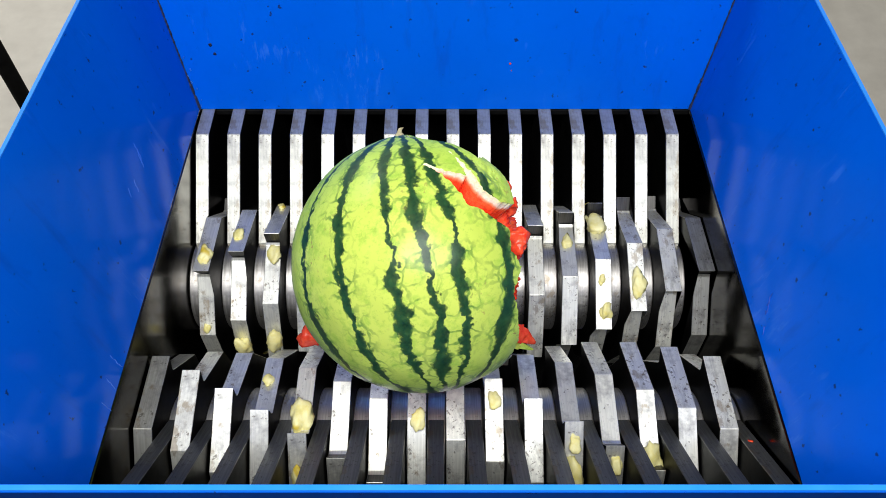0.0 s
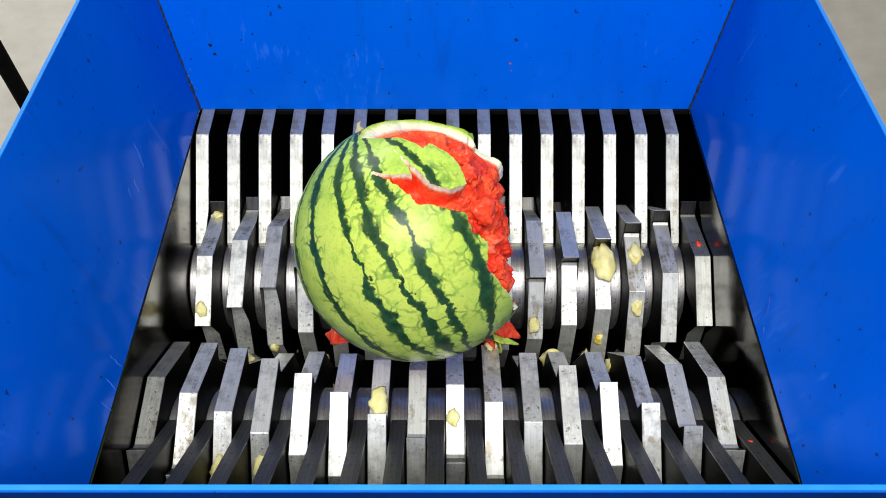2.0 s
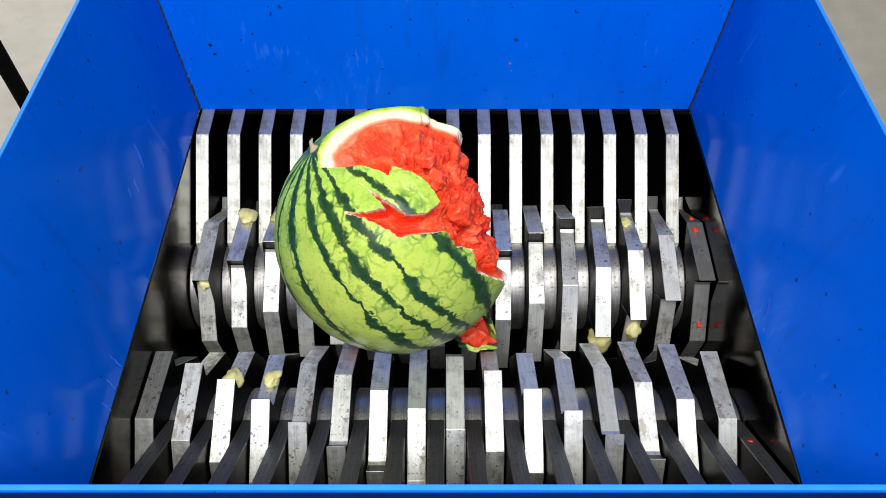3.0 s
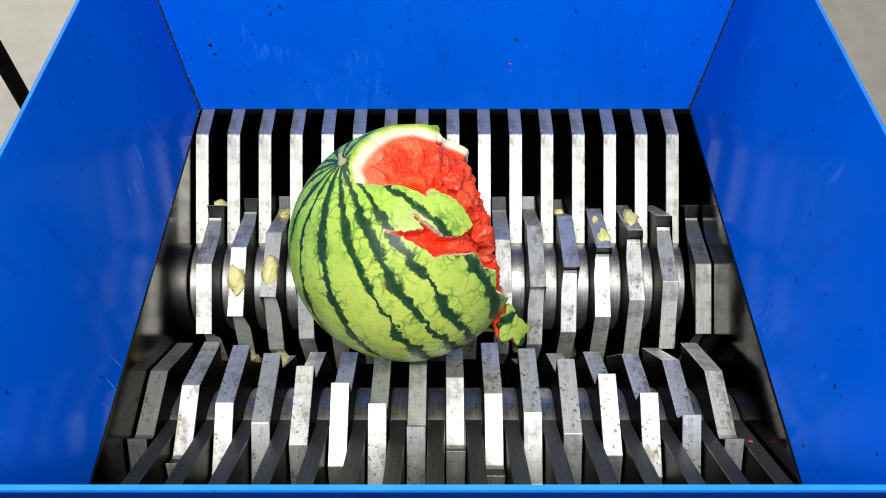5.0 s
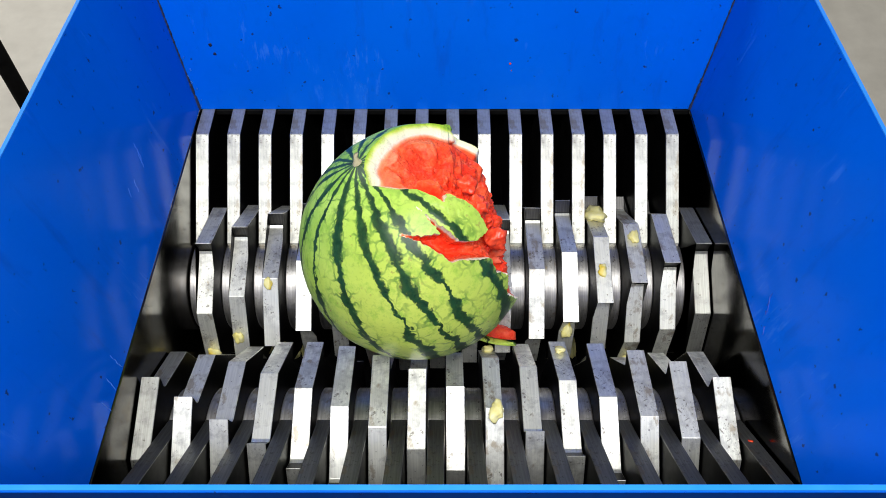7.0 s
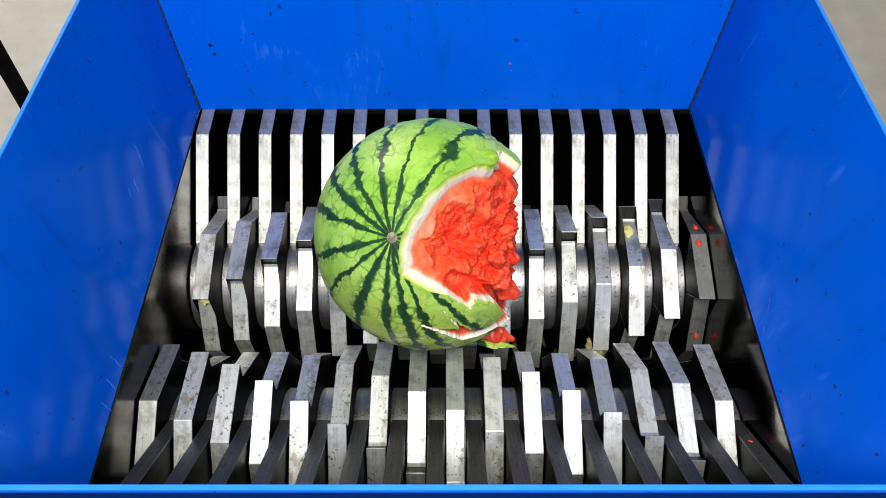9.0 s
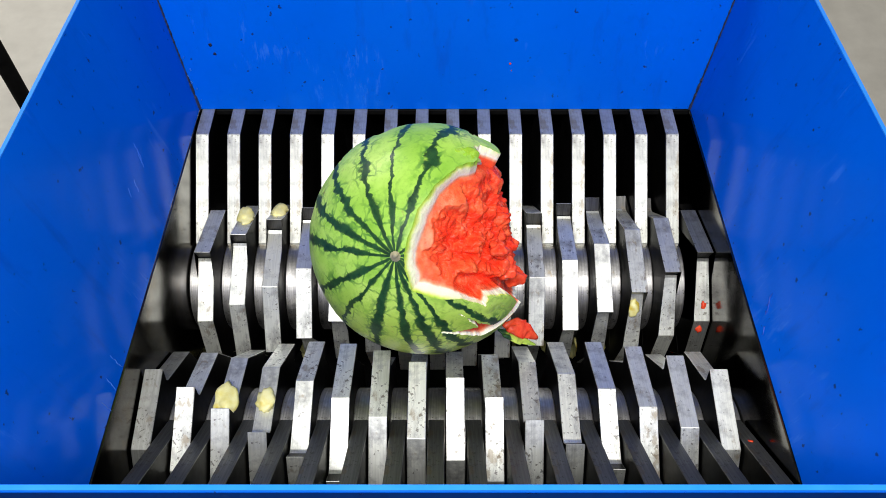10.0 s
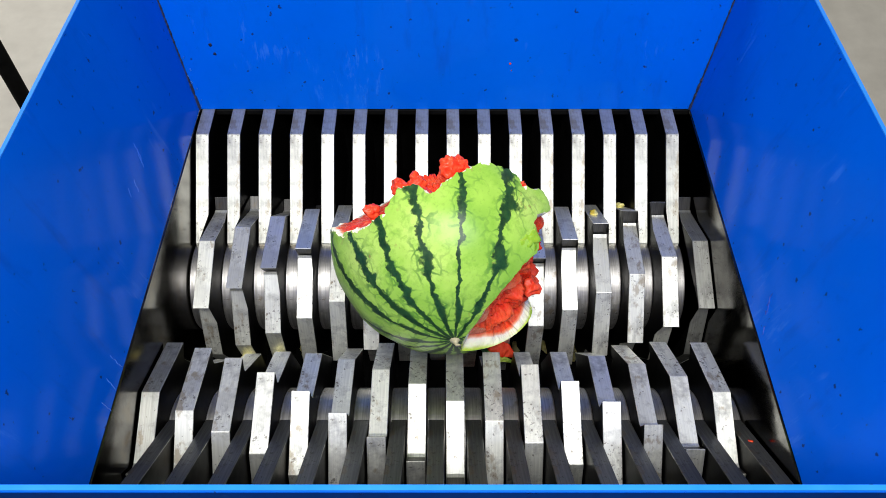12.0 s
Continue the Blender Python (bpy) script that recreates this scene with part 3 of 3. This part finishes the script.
def disc_radius(local, lead):
    """Outer radius of a disc at an angle from its first tooth."""
    back = (-lead * local) % 90.0
    corners = ((0.0, TIP), (45.0, BEND), (90.0, ROOT))
    for (a0, r0), (a1, r1) in zip(corners, corners[1:]):
        if back <= a1:
            p0 = Vector((r0 * math.cos(radians(a0)), r0 * math.sin(radians(a0))))
            p1 = Vector((r1 * math.cos(radians(a1)), r1 * math.sin(radians(a1))))
            u = Vector((math.cos(radians(back)), math.sin(radians(back))))
            e = p1 - p0
            return abs(p0.x * e.y - p0.y * e.x) / abs(u.x * e.y - u.y * e.x)
    return ROOT


# disc number, angle on the rotor, size, seconds after which it drops into the tray
ON_BACK = ((0, 299, 0.011, 99), (0, 108, 0.013, 7), (0, 19, 0.010, 2), (0, 159, 0.007, 1), (1, 247, 0.016, 3), (1, 92, 0.010, 7), (1, 174, 0.017, 99), (2, 247, 0.015, 3), (2, 53, 0.008, 7),
           (2, 168, 0.017, 99), (2, 104, 0.013, 6), (10, 33, 0.011, 2), (11, 93, 0.011, 7), (12, 347, 0.022, 7), (12, 44, 0.008, 99), (12, 75, 0.020, 1), (12, 144, 0.012, 6), (12, 123, 0.007, 6),
           (13, 126, 0.016, 7), (13, 339, 0.013, 3), (13, 246, 0.012, 99), (13, 19, 0.010, 99))
ON_FRONT = ((2, 347, 0.020, 99), (2, 161, 0.017, 2), (2, 257, 0.019, 3), (3, 345, 0.015, 99), (3, 253, 0.014, 3), (3, 70, 0.009, 1), (4, 97, 0.019, 1), (4, 133, 0.012, 1), (4, 196, 0.009, 2),
            (6, 212, 0.017, 2), (7, 101, 0.012, 7), (8, 222, 0.010, 3), (9, 90, 0.011, 6), (9, 171, 0.012, 7), (11, 131, 0.018, 2), (11, 114, 0.010, 7), (12, 125, 0.010, 1), (13, 124, 0.020, 2))


def build_scraps(spots, xs, first, step, lead, material=None, label="pale yellow mashed scrap of fruit stuck to a cutting disc", group="fruit scraps"):
    made = []
    for i, (k, angle, size, until) in enumerate(spots):
        r = disc_radius(angle - (first + step * k), lead)
        bm = lump_bmesh(size * 0.72, i * 1.7 + lead, 0.5, 3, (0.85, 0.55, 1.3))
        for v in bm.verts:
            v.co *= 1 + 0.14 * noise.noise(v.co * 330 + Vector((i, 0, 0))) + 0.10 * noise.noise(v.co * 800)
        bm.transform(pose(xs[k] + 0.002 * math.sin(i * 2.1), 0, 0, angle) @ Matrix.Translation((0, r + size * 0.22, 0)))
        ob = part("fruit_scrap", bm, material or FRUIT, None, "", True)
        made.append((angle, until, ob))
        tagged(ob, label, "fruit scrap", group=group)
    return made


scraps_back = build_scraps(ON_BACK, BLADE_X, BACK0, -12.0, 1)
scraps_back += build_scraps(((15, 332.3, 0.0048, 99), (15, 243.3, 0.005, 99), (15, 260.6, 0.005, 99)), BLADE_X, BACK0, -12.0, 1, PULP, "small red fleck of pulp stuck to the end disc", "red pulp flecks")
scraps_front = build_scraps(ON_FRONT, BAR_X, FRONT0, 12.0, -1)


# ---- torn bits of the melon between the rotors ----
PIECE_TURN = Vector((0, 0, 1)).rotation_difference(Vector(direction(-110, 5))).to_matrix().to_4x4()
PIECE_SEAT = Matrix.Translation((0, 0, -0.11)) @ PIECE_TURN.inverted()


def rind_piece(name, label, size, seed):
    """A curved bit of rind, green outside and red within."""
    thing = empty(name, label=label, category="melon piece")
    for nm, mat, r0, r1 in (("skin", RIND, 0.1130, 0.1207), ("pulp", PULP, 0.096, 0.1133)):
        bm = bmesh.new()
        n = 14
        grid = {}
        for layer in range(2):
            for i in range(n + 1):
                for j in range(n + 1):
                    u, v = (i / n - 0.5) * 2, (j / n - 0.5) * 2
                    u, v = u * math.sqrt(1 - v * v / 2), v * math.sqrt(1 - u * u / 2)
                    wob = 1 + 0.7 * noise.noise(Vector((u * 1.6 + seed, v * 1.6, 0)))
                    a, e = u * wob * size / 0.12, v * wob * size * 0.55 / 0.12
                    rr = r1
                    if layer == 0:
                        rr = r1 - (r1 - r0) * (1 - 0.92 * max(abs(u), abs(v)) ** 2)
                    rad = rr + (0.004 * noise.noise(Vector((u * 4, v * 4, seed))) if (nm == "pulp" and layer == 0) else 0)
                    p = Vector((math.cos(e) * math.sin(a), math.sin(e), math.cos(e) * math.cos(a))) * rad
                    grid[layer, i, j] = bm.verts.new(PIECE_TURN @ p)
        for i in range(n):
            for j in range(n):
                bm.faces.new((grid[1, i, j], grid[1, i + 1, j], grid[1, i + 1, j + 1], grid[1, i, j + 1]))
                bm.faces.new((grid[0, i, j], grid[0, i, j + 1], grid[0, i + 1, j + 1], grid[0, i + 1, j]))
        for i in range(n):
            for a, b in (((i, 0), (i + 1, 0)), ((i + 1, n), (i, n)), ((0, i + 1), (0, i)), ((n, i), (n, i + 1))):
                bm.faces.new((grid[0, *a], grid[0, *b], grid[1, *b], grid[1, *a]))
        bmesh.ops.recalc_face_normals(bm, faces=bm.faces)
        part(nm, bm, mat, thing, "", True)
    return thing


rind_bit = rind_piece("rind_piece", "torn piece of green rind with red pulp between the rotors", 0.027, 1.3)
pulp_bit = rind_piece("rind_piece", "small torn bit of melon, mostly red pulp, beside the melon", 0.018, 4.1)
bm = lump_bmesh(0.012, 9.1, 0.6, 3, (1.2, 0.8, 0.9))
pulp_clot = tagged(part("pulp_piece", bm, PULP, None, "", True), "wet red clot of melon pulp between the discs", "melon piece")


# ---- dirt on the paint: dark grease dabs, a few red flecks ----
GREASE = plain("black_grease", (0.003, 0.006, 0.03), (0.006, 0.012, 0.06), 0.5, 300)


def fleck(name, place, normal, size, material, label, seed):
    bm = lump_bmesh(size * 0.65, seed, 0.6, 2, (1, 1, 0.12))
    turn = Vector((0, 0, 1)).rotation_difference(Vector(normal)).to_matrix().to_4x4()
    bm.transform(Matrix.Translation(place) @ turn)
    tagged(part(name, bm, material, None, "", True), label, "dirt")


BACK_N, LEFT_N, RIGHT_N = (0, -0.97, 0.24), (0.987, 0, 0.156), (-0.987, 0, 0.156)
for i, (place, normal, size) in enumerate((((-0.2883, 0.2975, 1.0543), BACK_N, 0.0034), ((-0.285, 0.2947, 1.0428), BACK_N, 0.0032), ((-0.1656, 0.2996, 1.0628), BACK_N, 0.0014), ((0.3094, 0.2982, 1.0571), BACK_N, 0.0016),
                                           ((-0.3469, -0.0734, 1.1317), LEFT_N, 0.0018), ((-0.3475, 0.1227, 1.1358), LEFT_N, 0.0020), ((-0.3234, -0.1198, 0.9831), LEFT_N, 0.0022), ((-0.3553, 0.0777, 1.1846), LEFT_N, 0.0022),
                                           ((-0.3571, 0.1295, 1.1965), LEFT_N, 0.0024), ((0.3529, 0.056, 1.138), RIGHT_N, 0.0018), ((0.3489, -0.0135, 1.115), RIGHT_N, 0.0014), ((0.3412, -0.2137, 1.069), RIGHT_N, 0.0020))):
    fleck("grease_dab", place, normal, size, GREASE, "small black grease dab on the blue paint", i * 1.9)
for i, (place, normal, size) in enumerate((((0.0846, 0.2916, 1.0304), BACK_N, 0.0022), ((0.0866, 0.2895, 1.0215), BACK_N, 0.0015), ((0.3128, -0.158, 0.9105), (0, 0.62, 0.79), 0.0040))):
    fleck("pulp_fleck", place, normal, size, PULP, "dried red fleck of pulp on the metal", i * 2.3 + 40)


CHIP = plain("pale_paint_scratch", (0.02, 0.17, 0.75), (0.10, 0.30, 0.82), 0.5, 400)
DULL = plain("dull_blue_smear", (0.0, 0.05, 0.42), (0.0, 0.07, 0.50), 0.6, 300)


def scratch(place, normal, long, wide, lean, material, label, seed):
    """A thin streak on a hopper panel, leaning from the upright by lean degrees."""
    n = Vector(normal).normalized()
    up = (Vector((0, 0, 1)) - n * n.z).normalized()
    side = up.cross(n)
    bm = bmesh.new()
    edge = []
    for k in range(9):
        t = k / 8 - 0.5
        mid = up * (t * long * math.cos(radians(lean))) + side * (t * long * math.sin(radians(lean)) + wide * 1.5 * noise.noise(Vector((t * 5, seed, 0))))
        w = wide * (0.1 + 1.4 * abs(noise.noise(Vector((t * 9, seed, 3))))) * (1 - abs(2 * t) ** 3)
        edge.append([bm.verts.new(Vector(place) + n * h + mid + side * o) for o, h in ((-w, -0.0004), (0.0, 0.0007), (w, -0.0004))])
    for a, b in zip(edge, edge[1:]):
        for q in range(2):
            bm.faces.new((a[q], a[q + 1], b[q + 1], b[q]))
    bmesh.ops.recalc_face_normals(bm, faces=bm.faces)
    tagged(part("scratch", bm, material, None), label, "scratch")


for i, (place, long, wide, lean) in enumerate((((-0.3324, 0.1123, 1.0539), 0.020, 0.0014, 10), ((-0.3308, 0.1077, 1.0438), 0.016, 0.0010, 14), ((-0.3299, 0.0760, 1.0383), 0.014, 0.0012, 20), ((-0.3309, 0.0600, 1.0440), 0.010, 0.0009, 28),
                                              ((-0.3212, -0.1074, 0.9832), 0.024, 0.0012, 4), ((-0.3208, -0.1307, 0.9806), 0.020, 0.0010, 6), ((-0.3203, -0.1528, 0.9772), 0.018, 0.0011, 3))):
    scratch(place, LEFT_N, long, wide, lean, CHIP, "pale scratch in the blue paint", i * 3.1)
for i, (place, long, wide) in enumerate((((0.3294, -0.0481, 1.0042), 0.016, 0.0030), ((0.3279, -0.0569, 0.9949), 0.012, 0.0032), ((0.3257, -0.0703, 0.9809), 0.010, 0.0024))):
    scratch(place, RIGHT_N, long, wide, -25, DULL, "dull dark smear on the blue paint", i * 2.7 + 30)
# chipped paint beside the foot of the weld
for i in range(9):
    f = 0.02 + 0.035 * i
    scratch((ML + (RL - ML) * f + 0.004 * math.sin(i * 2.4) + 0.004, HY1 + (RY1 - HY1) * f - 0.0006, MOUTH + LIP + (RIMZ - MOUTH - LIP) * f), BACK_N, 0.004, 0.0011, 30 * math.sin(i), CHIP, "tiny pale chip in the paint beside a weld", i * 1.3 + 60)


# ---- what moves ----
MELON = [
    (0.0, pose(-0.0205, -0.0487, 1.0656, -44.7, 26.6, 37.0)),
    (0.5, pose(-0.0154, -0.0246, 1.0668, -46.5, 29.4, 45.2)),
    (0.8, pose(-0.0286, -0.0363, 1.0570, -59.2, 4.8, 40.0)),
    (1.0, pose(-0.0302, -0.0117, 1.0445, -51.7, 9.6, 42.3)),
    (1.5, pose(-0.0297, 0.0109, 1.0472, -43.2, -0.6, 37.4)),
    (2.0, pose(-0.0263, -0.0052, 1.0464, -46.3, 2.7, 41.1)),
    (2.5, pose(-0.0407, -0.0007, 1.0393, -46.9, -1.2, 52.7)),
    (3.0, pose(-0.0470, 0.0058, 1.0436, -38.5, -13.9, 53.2)),
    (3.2, pose(-0.0443, 0.0047, 1.0392, -31.7, -10.0, 51.9)),
    (4.8, pose(-0.0429, 0.0151, 1.0255, -18.6, -27.4, 48.3)),
    (5.0, pose(-0.0395, 0.0137, 1.0134, -28.3, -9.0, 55.5)),
    (5.5, pose(-0.0301, 0.0120, 1.0154, -29.2, -8.3, 55.5)),
    (6.0, pose(-0.0413, 0.0127, 1.0453, -13.5, -33.5, 50.2)),
    (6.5, pose(-0.0256, 0.0129, 1.0229, -15.3, -19.4, 50.4)),
    (7.0, pose(-0.0291, 0.0177, 1.0103, -25.0, -9.8, 55.4)),
    (7.2, pose(-0.0243, 0.0238, 1.0164, -19.0, -17.2, 51.9)),
    (8.8, pose(-0.0200, 0.0332, 1.0135, 14.7, -34.2, 36.4)),
    (9.0, pose(-0.0135, 0.0241, 1.0186, 25.2, -35.7, 27.9)),
    (9.5, pose(-0.0110, 0.0182, 1.0176, 39.7, -35.6, 24.9)),
    (10.0, pose(-0.0184, 0.0221, 1.0137, 23.8, -42.3, 40.7)),
    (10.5, pose(-0.0080, 0.0214, 1.0191, 51.2, -44.2, 22.5)),
    (11.0, pose(-0.0162, 0.0111, 1.0232, 73.9, -45.8, 15.7)),
    (11.5, pose(-0.0054, 0.0105, 1.0287, 76.4, -44.4, 14.5)),
    (12.0, pose(0.0042, 0.0193, 1.0187, 93.5, -44.4, 0.9)),
]
RIND_BIT = [(0.0, pose(0.055, -0.02, 0.90, 40, 60, 0)), (0.8, pose(0.066, -0.040, 0.928, 30, 70, 20)), (1.5, pose(0.062, -0.043, 0.928, 20, 80, 20)), (2.5, pose(0.050, -0.01, 0.880, 10, 80, 20)),
            (3.2, pose(0.050, 0.0, 0.88, 0, 80, 20)), (4.8, pose(0.072, -0.035, 0.938, 40, 55, 0)), (5.5, pose(0.075, -0.038, 0.935, 45, 50, 0)), (5.8, pose(0.076, -0.041, 0.934, 120, 20, 0)), (6.0, pose(0.078, -0.044, 0.936, 150, 8, 0)),
            (6.5, pose(0.074, -0.045, 0.930, 140, 12, 0)), (6.9, pose(0.060, -0.012, 0.880, 130, 20, 0)), (7.2, pose(0.058, -0.005, 0.860, 130, 20, 0)), (8.8, pose(0.06, 0.0, 0.70, 110, 35, 0)), (12.0, pose(0.06, 0.0, 0.655, 90, 35, 0))]
PULP_BIT = [(0.0, pose(0.080, -0.046, 0.93, 150, 30, 0)), (0.5, pose(0.082, -0.046, 0.93, 150, 30, 0)), (1.0, pose(0.076, -0.036, 0.93, 140, 30, 0)), (1.5, pose(0.074, -0.036, 0.925, 140, 30, 0)), (2.5, pose(0.046, -0.045, 0.926, 150, 20, 0)), (3.0, pose(0.036, -0.048, 0.928, 165, 10, 0)), (3.2, pose(0.036, -0.046, 0.925, 165, 10, 0)), (4.8, pose(0.04, 0.0, 0.89, 150, 20, 0)),
            (7.2, pose(0.04, 0.0, 0.90, 100, 30, 0)), (8.8, pose(0.045, -0.045, 0.925, 150, 10, 0)), (9.5, pose(0.089, -0.036, 0.932, 140, 30, 0)), (10.0, pose(0.083, -0.040, 0.93, 150, 30, 0)),
            (10.5, pose(0.074, -0.050, 0.925, 160, 30, 0)), (11.0, pose(0.084, -0.044, 0.925, 150, 30, 0)), (11.5, pose(0.075, -0.02, 0.88, 150, 30, 0)), (12.0, pose(0.07, 0.0, 0.82, 150, 30, 0))]
CLOT = [(0.0, pose(-0.143, -0.047, 0.932)), (0.5, pose(-0.133, -0.044, 0.932, 20)), (1.5, pose(-0.118, -0.043, 0.930, 50)), (2.5, pose(-0.108, -0.040, 0.915, 80)), (3.2, pose(-0.10, -0.01, 0.87, 120)), (4.8, pose(-0.10, 0.0, 0.70, 150)), (12.0, pose(-0.10, 0.0, 0.65, 180))]


def ride(angle, until, y, sense):
    """A scrap turns with its rotor and, once it has hung lowest after its time, drops into the tray."""
    rows = []
    start = until + ((sense * (270 - angle) / TURN) - until) % (360 / TURN)
    for i in range(25):
        t = i * 0.5
        if t > start:
            break
        rows.append((t, pose(0, y, AXIS_Z, sense * TURN * t)))
    if start < 11.3:
        low = sense * TURN * start
        rows += [(round(max(start, rows[-1][0] + 0.1), 2), pose(0, y, AXIS_Z, low)), (round(start + 0.45, 2), pose(0, y, AXIS_Z - 0.07, low)), (12.0, pose(0, y, AXIS_Z - 0.07, low))]
    return rows


def motions():
    for rotor, scraps, y, sense in ((rotor_back, scraps_back, BACK_Y, 1), (rotor_front, scraps_front, FRONT_Y, -1)):
        walk(rotor, [(i * 0.5, pose(0, y, AXIS_Z, sense * TURN * i * 0.5)) for i in range(25)])
        for angle, until, thing in scraps:
            walk(thing, ride(angle, until, y, sense))
    walk(melon, MELON)
    last = [m for t, m in MELON if t == 7.2][0]
    walk(melon_cap, [(t, m) for t, m in MELON if t <= 7.2] + [(t, Matrix.Translation((0, -0.02, -drop)) @ last) for t, drop in ((7.6, 0.05), (8.2, 0.16), (8.8, 0.25), (12.0, 0.25))])
    walk(rind_bit, [(t, m @ PIECE_SEAT) for t, m in RIND_BIT])
    walk(pulp_bit, [(t, m @ PIECE_SEAT) for t, m in PULP_BIT])
    walk(pulp_clot, CLOT)


motions()
